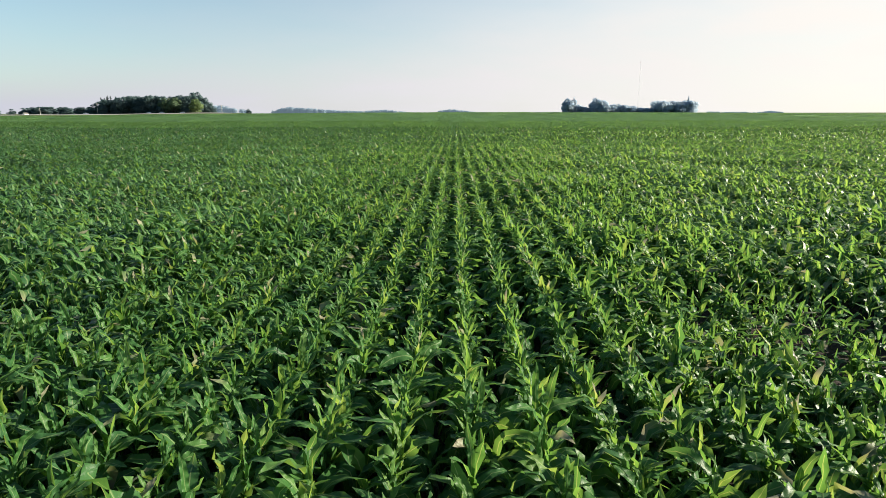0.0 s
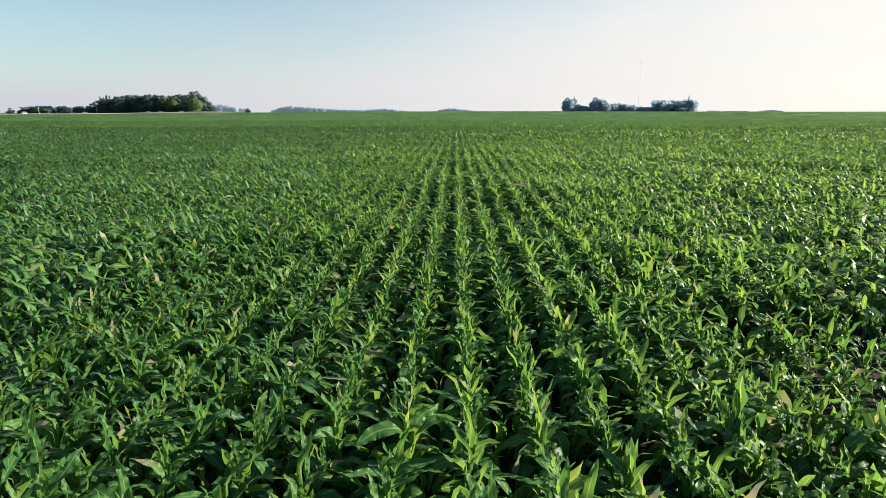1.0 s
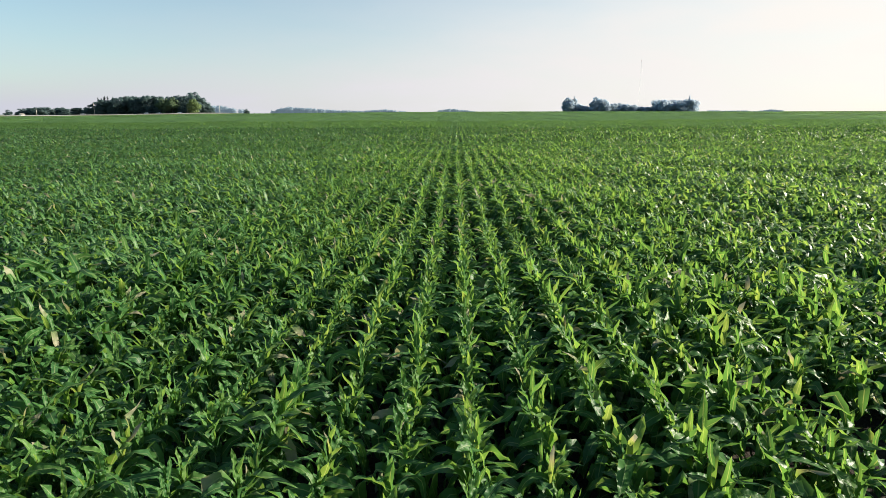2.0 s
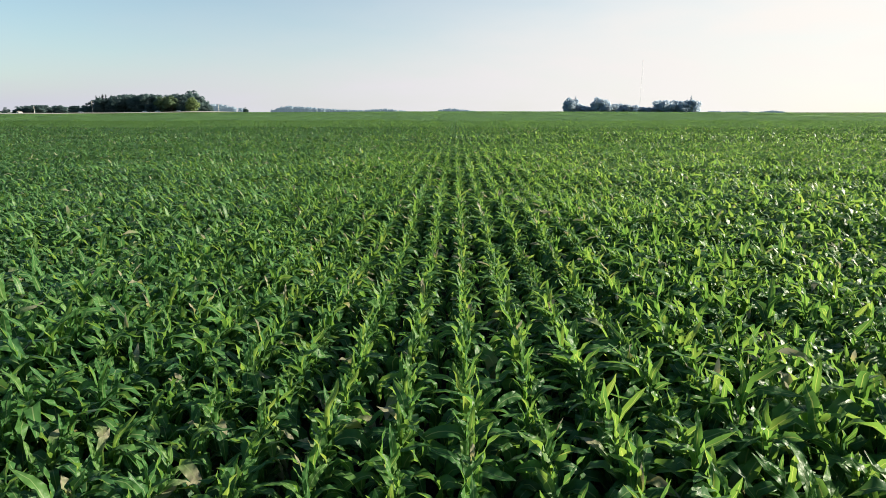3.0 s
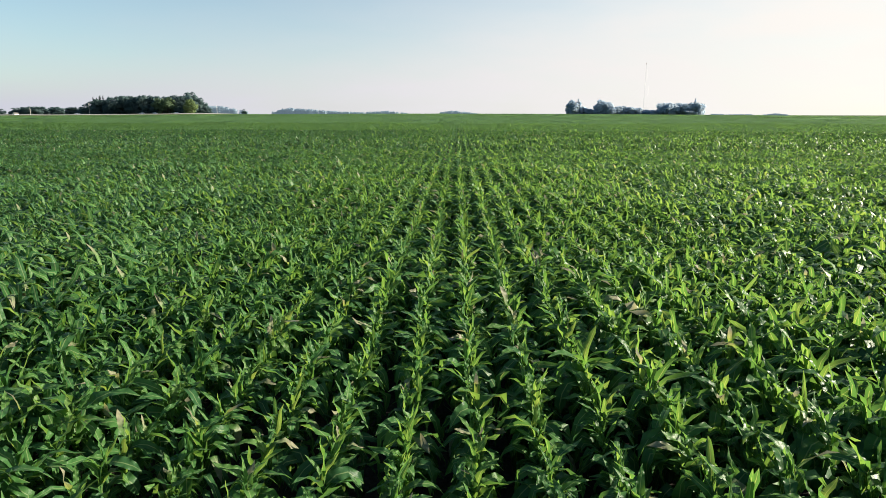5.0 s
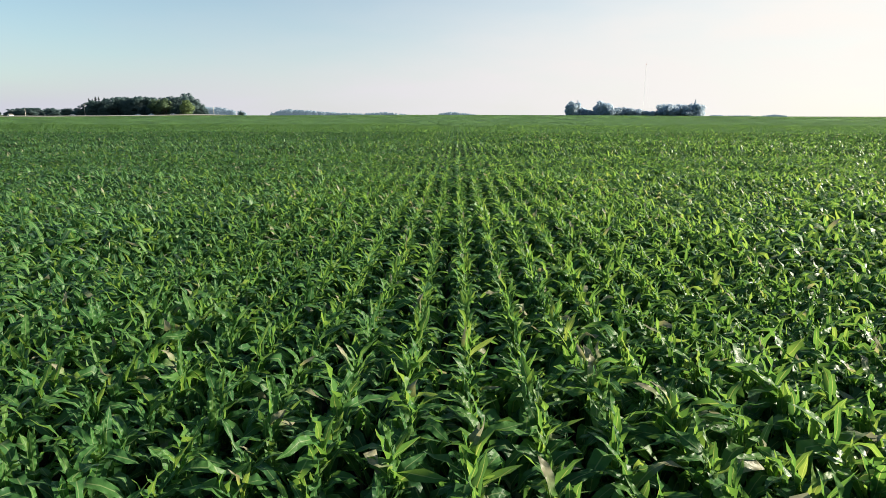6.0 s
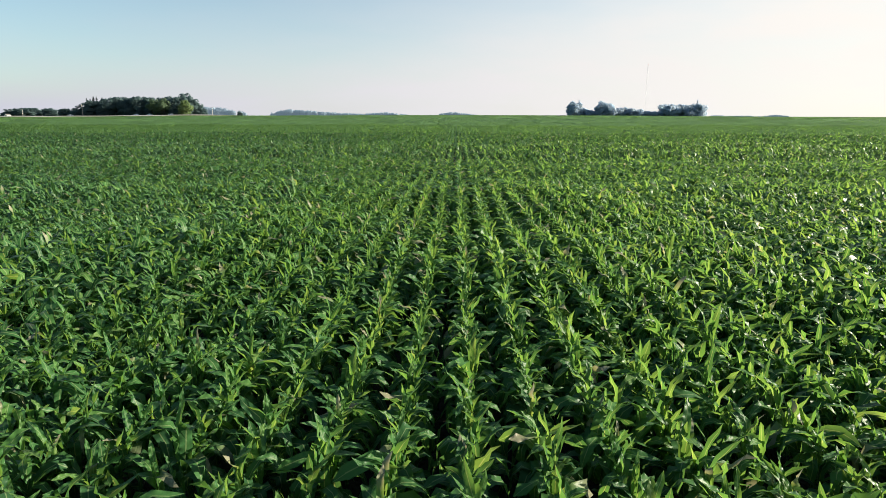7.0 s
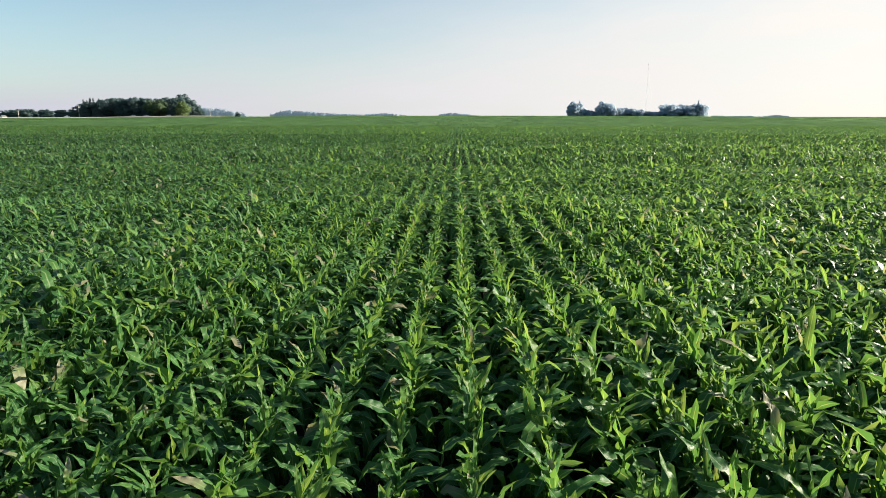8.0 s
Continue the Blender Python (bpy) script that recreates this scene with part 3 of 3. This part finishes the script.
def spruce_tree(seed, height, spread_by, label, material=None):
    r = np.random.default_rng(seed)
    tree = tagged(new("spruce"), label, "spruce tree", "farm trees")
    bm = bmesh.new()
    limb_mesh(bm, (0, 0, -0.4), (0, 0, height * 0.96), 0.014 * height, 0.003 * height)
    part("trunk", bm, BARK, tree, "brown trunk")
    n = 520
    h = r.random(n) ** 1.3
    tier = 0.75 + 0.25 * np.sin(h * 44)
    out = spread_by * (1 - h) * tier * r.uniform(0.35, 1.0, n) + 0.1
    turn = r.uniform(0, 6.28, n)
    base = np.stack((out * 0.25 * np.cos(turn), out * 0.25 * np.sin(turn), height * (0.04 + 0.95 * h)), -1)
    verts, faces, _ = blades(base, turn, r.normal(0.0, 0.25, n), r.uniform(0.2, 0.7, n), out + 0.25, 0.6 + 0.8 * (1 - h), np.zeros(n),
                             r.normal(0, 0.3, n), np.zeros(n), 2, 2)
    crown = new("crown", mesh_from("crown", verts, faces, material or SPRUCE))
    crown.parent = tree
    return tree


class Nursery:
    """Builds each sort of tree once and sets out copies of it."""

    def __init__(self):
        self.made = {}

    def plant(self, sort, x, y, tall, wide=1.0, turn=0.0):
        m = pose(x, y, float(ground_z(x, y)) - 0.2, 0, 0, turn)
        if sort not in self.made:
            self.made[sort] = SORTS[sort]()
            tree = self.made[sort]
        else:
            tree = None
        first = self.made[sort]
        size = (tall / TALL[sort] * wide, tall / TALL[sort] * wide, tall / TALL[sort])
        if tree is None:
            old = first.scale.copy()
            first.scale = size
            tree = copy_thing(first, m)
            first.scale = old
        else:
            tree.matrix_basis = m
            tree.scale = size
        return tree


DARK_LABEL = "tall dark green broadleaf tree in the farm shelterbelt, tinted with painted blue haze"
HAZED_LABEL = "broadleaf tree beyond the corn, pale grey-blue with painted haze"
SORTS = {
    "dark_a": lambda: broadleaf_tree(1, 18, 5.5, BROADLEAF, DARK_LABEL, 0.0, 2600, 0.54),
    "dark_b": lambda: broadleaf_tree(2, 18, 6.2, BROADLEAF, DARK_LABEL, 0.0, 2600, 0.54),
    "dark_c": lambda: broadleaf_tree(3, 18, 4.8, BROADLEAF, DARK_LABEL, 0.0, 2600, 0.54),
    "light_a": lambda: broadleaf_tree(4, 14, 4.6, LIGHT_LEAF, "broadleaf tree at the shelterbelt's edge, sunlight painted into its yellow-green leaves", 0.0, 2600, 0.36),
    "mid_a": lambda: broadleaf_tree(14, 16, 4.8, MID_LEAF, "muted green broadleaf tree at the front of the shelterbelt", 0.0, 3000, 0.36),
    "hazed_a": lambda: broadleaf_tree(5, 18, 8.0, HAZED_LEAF, HAZED_LABEL, 0.0, 2600, 0.90),
    "hazed_b": lambda: broadleaf_tree(6, 18, 6.8, HAZED_LEAF, HAZED_LABEL, 0.0, 2600, 0.90),
    "hazed_c": lambda: broadleaf_tree(7, 18, 9.0, HAZED_LEAF, HAZED_LABEL, 0.0, 2600, 0.90),
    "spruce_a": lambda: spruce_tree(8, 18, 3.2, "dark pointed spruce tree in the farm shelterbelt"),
    "spruce_b": lambda: spruce_tree(9, 18, 3.2, "pointed spruce tree beyond the corn, grey-blue with painted haze", HAZED_LEAF),
}
TALL = {"light_a": 14, "mid_a": 16}
for sort in SORTS:
    TALL.setdefault(sort, 18)
nursery = Nursery()
tree_rng = np.random.default_rng(21)


def belt(sorts, y0, y1, x0, x1, heights, count, wide=1.0):
    """Sets out trees between x0 and x1. heights: (share along the belt, height) knots for the outline."""
    shares, talls = zip(*heights)
    for i in range(count):
        share = (i + tree_rng.uniform(0.1, 0.9)) / count
        tall = float(np.interp(share, shares, talls)) * tree_rng.uniform(0.92, 1.06)
        nursery.plant(sorts[int(tree_rng.integers(len(sorts)))], x0 + (x1 - x0) * share, tree_rng.uniform(y0, y1), tall,
                      wide * tree_rng.uniform(0.9, 1.15), tree_rng.uniform(0, 360))


# shelterbelt of a farm, beyond the road
belt(["dark_a", "dark_b", "dark_c"], 640, 650, -362, -278, [(0, 19.3), (0.3, 20.5), (0.6, 19.8), (0.85, 20.5), (1, 19.3)], 24, 1.15)
belt(["dark_a", "dark_b", "dark_c"], 655, 676, -392, -282, [(0, 13.6), (0.15, 20.5), (0.8, 21.0), (0.95, 22.7), (1, 20.5)], 22, 1.2)
belt(["spruce_a"], 650, 656, -388, -366, [(0, 18.5), (0.3, 21.4), (1, 20.8)], 7, 1.5)
belt(["dark_a", "dark_c"], 638, 645, -388, -362, [(0, 13.5), (0.4, 17.0), (1, 19.0)], 6, 1.2)
belt(["dark_b", "dark_c"], 638, 646, -400, -374, [(0, 6.8), (0.4, 12.5), (1, 17.0)], 6, 1.4)
belt(["dark_b", "dark_a"], 650, 660, -287, -278, [(0, 23.2), (0.5, 24.4), (1, 21.6)], 4)
belt(["dark_b", "dark_c"], 648, 664, -277, -262, [(0, 19.3), (0.4, 13.6), (1, 6.8)], 6, 1.1)
belt(["light_a"], 633, 635, -279, -272, [(0, 13.6), (1, 18.1)], 3)
belt(["mid_a"], 634, 637, -312, -292, [(0, 18.0), (1, 19.0)], 4, 1.1)
# low trees to either side of the farm
belt(["dark_a", "dark_c"], 652, 695, -492, -420, [(0, 7.7), (0.4, 10.5), (0.8, 9.6), (1, 7.6)], 34, 1.9)
belt(["dark_a"], 646, 656, -414, -402, [(0, 8.8), (1, 10.4)], 5, 1.5)
belt(["dark_b", "dark_c"], 650, 665, -560, -508, [(0, 9.1), (0.5, 7.0), (1, 7.0)], 8, 1.5)
belt(["dark_c"], 598, 600, -208, -206, [(0, 5.6), (1, 5.6)], 1, 1.7)
# the trees round the farther farm, with haze painted into their pale leaves
FARM = -5.0
belt(["hazed_b"], 952, 958, 178 + FARM, 189 + FARM, [(0, 21.6), (1, 21.6)], 3)
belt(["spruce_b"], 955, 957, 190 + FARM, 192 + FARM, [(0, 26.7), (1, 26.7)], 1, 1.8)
belt(["hazed_a", "hazed_b"], 955, 975, 190 + FARM, 228 + FARM, [(0, 17.8), (0.4, 10.2), (1, 9.5)], 9, 1.5)
belt(["hazed_a", "hazed_c"], 955, 965, 224 + FARM, 240 + FARM, [(0, 22.9), (1, 20.3)], 4, 0.8)
belt(["hazed_a", "hazed_b"], 955, 975, 238 + FARM, 288 + FARM, [(0, 14.0), (0.3, 14.0), (0.7, 13.3), (1, 11.4)], 14, 1.4)
belt(["hazed_a", "hazed_b"], 955, 975, 284 + FARM, 318 + FARM, [(0, 9.5), (1, 8.3)], 9, 1.6)
belt(["hazed_a", "hazed_b", "hazed_c"], 950, 975, 323 + FARM, 374 + FARM, [(0, 19.1), (0.4, 19.7), (0.5, 18.4), (1, 20.3)], 22)
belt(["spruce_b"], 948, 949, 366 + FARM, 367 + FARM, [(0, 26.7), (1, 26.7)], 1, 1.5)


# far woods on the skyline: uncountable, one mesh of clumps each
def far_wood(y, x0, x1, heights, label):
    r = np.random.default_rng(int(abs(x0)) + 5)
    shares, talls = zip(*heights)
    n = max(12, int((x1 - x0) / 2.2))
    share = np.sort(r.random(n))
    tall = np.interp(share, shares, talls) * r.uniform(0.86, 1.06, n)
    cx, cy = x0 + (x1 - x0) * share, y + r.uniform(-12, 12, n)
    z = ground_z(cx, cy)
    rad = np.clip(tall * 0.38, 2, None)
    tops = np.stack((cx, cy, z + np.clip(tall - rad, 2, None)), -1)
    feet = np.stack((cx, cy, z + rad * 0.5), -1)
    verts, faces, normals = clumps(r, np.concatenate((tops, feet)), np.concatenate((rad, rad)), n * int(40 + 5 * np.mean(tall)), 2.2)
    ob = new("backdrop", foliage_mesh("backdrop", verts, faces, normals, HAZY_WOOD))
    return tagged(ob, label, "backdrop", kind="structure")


BLUE = "woods on the far skyline, blue haze painted in as colour and glow"
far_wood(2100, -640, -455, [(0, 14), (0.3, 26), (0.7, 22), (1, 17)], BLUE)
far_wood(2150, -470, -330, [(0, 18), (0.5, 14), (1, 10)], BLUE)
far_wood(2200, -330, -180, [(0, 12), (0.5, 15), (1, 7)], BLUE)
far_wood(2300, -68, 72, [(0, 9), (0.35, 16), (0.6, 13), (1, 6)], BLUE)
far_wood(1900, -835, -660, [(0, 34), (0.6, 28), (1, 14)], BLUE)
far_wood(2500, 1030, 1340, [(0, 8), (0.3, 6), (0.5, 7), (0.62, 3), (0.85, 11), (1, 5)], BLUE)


# ---- the road and what stands along it ----
def bank(name, y_heights, x0, x1, material, label):
    """A long raised strip along x with the cross-section (y, height over the land)."""
    x = np.linspace(x0, x1, 120)
    verts, rows_of = [], len(y_heights)
    for y, h in y_heights:
        taper = smooth(x0, x0 + 60, x) * (1 - smooth(x1 - 60, x1, x))
        verts.append(np.stack((x, np.full_like(x, y), ground_z(x, np.full_like(x, 626.0)) - 0.3 + (h + 0.3) * taper), -1))
    ids = np.arange(rows_of * len(x)).reshape(rows_of, len(x))
    faces = np.stack((ids[:-1, :-1], ids[:-1, 1:], ids[1:, 1:], ids[1:, :-1]), -1).reshape(-1, 4)
    ob = new(name, mesh_from(name, np.concatenate(verts), faces, material))
    return tagged(ob, label, name.replace("_", " "), kind="structure")


ROAD_TOP = 1.7
bank("verge", [(613.5, -0.2), (616.0, ROAD_TOP - 1.0), (620.6, ROAD_TOP - 0.12), (632.5, ROAD_TOP - 0.06), (637.0, 0.0), (640.0, -0.3)], -1500, -185, VERGE, "grassy bank under the gravel road")
bank("road", [(618.6, ROAD_TOP - 0.42), (620.6, ROAD_TOP - 0.06), (621.2, ROAD_TOP), (626.0, ROAD_TOP + 0.10), (631.0, ROAD_TOP), (631.4, ROAD_TOP - 0.3)], -1500, -188, GRAVEL,
     "pale gravel road along the end of the field")


def box(bm, size, at, bevel=0.0):
    made = bmesh.ops.create_cube(bm, size=1.0, matrix=Matrix.Translation(at) @ Matrix.Diagonal((*size, 1)))
    if bevel:
        edges = list({e for v in made["verts"] for e in v.link_edges})
        bmesh.ops.bevel(bm, geom=edges, offset=bevel, segments=2, affect="EDGES")


def utility_pole(x, y, tall, arm=1.0):
    z = float(ground_z(x, y))
    pole = tagged(new("utility_pole"), "weathered pale wooden utility pole beside the road", "utility pole", "utility poles")
    pole.matrix_basis = pose(x, y, z, 0, 0, 8)
    bm = bmesh.new()
    limb_mesh(bm, (0, 0, -0.8), (0, 0, tall), 0.24, 0.17, 10)
    part("pole", bm, WEATHERED, pole)
    bm = bmesh.new()
    box(bm, (2.4 * arm, 0.14, 0.16), (0, -0.2, tall - 0.6), 0.02)
    part("crossarm", bm, WEATHERED, pole)
    for dx in (-1.05, -0.4, 0.4, 1.05):
        bm = bmesh.new()
        limb_mesh(bm, (dx * arm, -0.2, tall - 0.53), (dx * arm, -0.2, tall - 0.28), 0.07, 0.045, 8)
        part("insulator", bm, DARK_GLASS, pole, "dark glass insulator")
    return pole


utility_pole(-380.5, 634.0, 13.2)
utility_pole(-443.0, 634.5, 8.8)
utility_pole(-247.5, 634.5, 9.5)
utility_pole(-281.5, 634.0, 9.0)


def hull(bm, outline, half, inset=0.0):
    """A body from a side outline of (along, up) points, width 2 * half, narrower by inset at the top."""
    top = max(p[1] for p in outline)
    low = min(p[1] for p in outline)
    sides = []
    for sign in (-1, 1):
        ring = [bm.verts.new((a, sign * (half - inset * (h - low) / (top - low)), h)) for a, h in outline]
        sides.append(ring)
        bm.faces.new(ring if sign < 0 else ring[::-1])
    count = len(outline)
    for i in range(count):
        j = (i + 1) % count
        bm.faces.new((sides[0][j], sides[0][i], sides[1][i], sides[1][j]))
    bmesh.ops.recalc_face_normals(bm, faces=bm.faces)
    bmesh.ops.bevel(bm, geom=list(bm.edges), offset=0.05, segments=2, affect="EDGES")


def vehicle(name, x, y, turn, paint, pickup, label):
    car = tagged(new(name), label, name.replace("_", " "), "vehicles parked by the road")
    car.matrix_basis = pose(x, y, float(ground_z(x, 626.0)) + ROAD_TOP + 0.02, 0, 0, turn)
    bm = bmesh.new()
    nose = [(-2.4, 0.35), (-2.45, 0.75), (-2.3, 0.95), (-1.1, 1.05)]
    rear = [(2.5, 1.10), (2.55, 0.4)] if pickup else [(2.0, 1.0), (2.25, 0.85), (2.25, 0.4)]
    hull(bm, nose + rear, 0.92, 0.05)
    part("body", bm, paint, car)
    bm = bmesh.new()
    cab = [(-1.1, 1.02), (-0.45, 1.72), (0.75, 1.75), (1.0, 1.08)] if pickup else [(-1.1, 1.0), (-0.4, 1.48), (0.9, 1.50), (1.7, 1.0)]
    hull(bm, cab, 0.80, 0.18)
    cabin = part("cabin", bm, paint, car)
    for sign in (-1, 1):
        bm = bmesh.new()
        box(bm, (1.25, 0.03, 0.34), (0.15, sign * 0.745, 1.36 if pickup else 1.24), 0.01)
        part("side_window", bm, DARK_GLASS, cabin, "dark side window")
    bm = bmesh.new()
    box(bm, (0.03, 1.2, 0.5), (0, 0, 0), 0.01)
    bmesh.ops.transform(bm, matrix=pose(-0.85, 0, 1.30 if pickup else 1.22, 0, 40 if pickup else 52, 0), verts=bm.verts)
    part("windscreen", bm, DARK_GLASS, cabin, "dark windscreen")
    for a in (-1.5, 1.45):
        for sign in (-1, 1):
            bm = bmesh.new()
            limb_mesh(bm, (a, sign * 0.70, 0.34), (a, sign * 0.95, 0.34), 0.36, 0.36, 18)
            wheel = part("wheel", bm, RUBBER, car, "black tyre")
            bm = bmesh.new()
            limb_mesh(bm, (a, sign * 0.93, 0.34), (a, sign * 0.965, 0.34), 0.21, 0.19, 14)
            part("rim", bm, STEEL, wheel, "grey steel rim")
    for sign in (-1, 1):
        bm = bmesh.new()
        box(bm, (0.06, 0.3, 0.16), (-2.42, sign * 0.65, 0.78), 0.02)
        part("headlight", bm, STEEL, car, "clear headlight")
    return car


vehicle("car", -323.0, 629.4, 3, WHITE_CAR, False, "white saloon car parked on the gravel road's edge")
vehicle("pickup_truck", -309.5, 629.6, 182, SILVER_CAR, True, "silver pickup truck parked on the gravel road's edge")
vehicle("car", -287.5, 629.4, 5, WHITE_CAR, False, "white saloon car parked on the gravel road's edge")
vehicle("pickup_truck", -390.0, 628.9, 184, WHITE_CAR, True, "white pickup truck on the gravel road")


def farm_building(x, y, turn):
    shed = tagged(new("shed"), "white farm building with a grey gable roof among trees, shrunk to fit the view", "shed")
    shed.matrix_basis = pose(x, y, float(ground_z(x, y)), 0, 0, turn)
    # built as a farmhouse, scaled to about half to fit the camera's view
    shed.scale = (0.5, 0.5, 0.55)
    bm = bmesh.new()
    hull_points = [(-3.6, -0.3), (-3.6, 4.4), (0.0, 7.0), (3.6, 4.4), (3.6, -0.3)]
    rings = [[bm.verts.new((a, b, h)) for a, h in hull_points] for b in (-4.5, 4.5)]
    for i in range(5):
        bm.faces.new((rings[0][i], rings[0][(i + 1) % 5], rings[1][(i + 1) % 5], rings[1][i]))
    bm.faces.new(rings[0][::-1]), bm.faces.new(rings[1])
    bmesh.ops.recalc_face_normals(bm, faces=bm.faces)
    part("wall", bm, WHITE_PAINT, shed)
    for sign in (-1, 1):
        bm = bmesh.new()
        box(bm, (4.9, 9.8, 0.16), (0, 0, 0), 0.02)
        bmesh.ops.transform(bm, matrix=pose(sign * 1.98, 0, 5.72, 0, sign * 35.8, 0), verts=bm.verts)
        part("roof", bm, ROOF_GREY, shed, "grey shingle roof slope")
    for a, h in ((-1.9, 1.6), (1.9, 1.6), (0.0, 4.6)):
        bm = bmesh.new()
        box(bm, (1.2, 0.10, 1.4), (a, -4.53, h), 0.02)
        window = part("window", bm, WHITE_PAINT, shed, "white window frame")
        bm = bmesh.new()
        box(bm, (0.95, 0.06, 1.15), (a, -4.58, h))
        part("pane", bm, DARK_GLASS, window, "dark pane")
    bm = bmesh.new()
    box(bm, (1.0, 0.10, 2.1), (0, -4.53, 1.05), 0.02)
    part("door", bm, ROOF_GREY, shed, "grey door")
    return shed


farm_building(-466.0, 644.0, -20)


# ---- the guyed radio mast behind the farther farm ----
def radio_mast(x, y, tall):
    z = float(ground_z(x, y))
    mast = tagged(new("radio_mast"), "slender steel lattice radio mast held by guy wires", "radio mast")
    mast.matrix_basis = pose(x, y, z)
    feet = [(0.42 * math.cos(a), 0.42 * math.sin(a)) for a in (0.5, 0.5 + 2.094, 0.5 + 4.189)]
    for a, b in feet:
        bm = bmesh.new()
        limb_mesh(bm, (a, b, -0.3), (a, b, tall), 0.05, 0.05, 6)
        part("leg", bm, STEEL, mast)
    bm = bmesh.new()
    steps = int(tall / 1.2)
    for i in range(steps):
        for j in range(3):
            (a, b), (c, d) = feet[j], feet[(j + 1) % 3]
            limb_mesh(bm, (a, b, i * 1.2), (c, d, (i + 1) * 1.2), 0.022, 0.022, 4)
            limb_mesh(bm, (a, b, i * 1.2), (c, d, i * 1.2), 0.022, 0.022, 4)
    part("bracing", bm, STEEL, mast, "welded steel bracing")
    for level in (0.35, 0.65, 0.95):
        for turn in (0.5, 2.594, 4.689):
            bm = bmesh.new()
            limb_mesh(bm, (0.4 * math.cos(turn), 0.4 * math.sin(turn), tall * level), (46 * math.cos(turn), 46 * math.sin(turn), 0), 0.012, 0.012, 4)
            part("guy_wire", bm, STEEL, mast)
    bm = bmesh.new()
    limb_mesh(bm, (0, 0, tall), (0, 0, tall + 1.3), 0.5, 0.35, 12)
    part("beacon", bm, RED_PAINT, mast, "red warning beacon")
    return mast


radio_mast(299.0, 1000.0, 80.5)
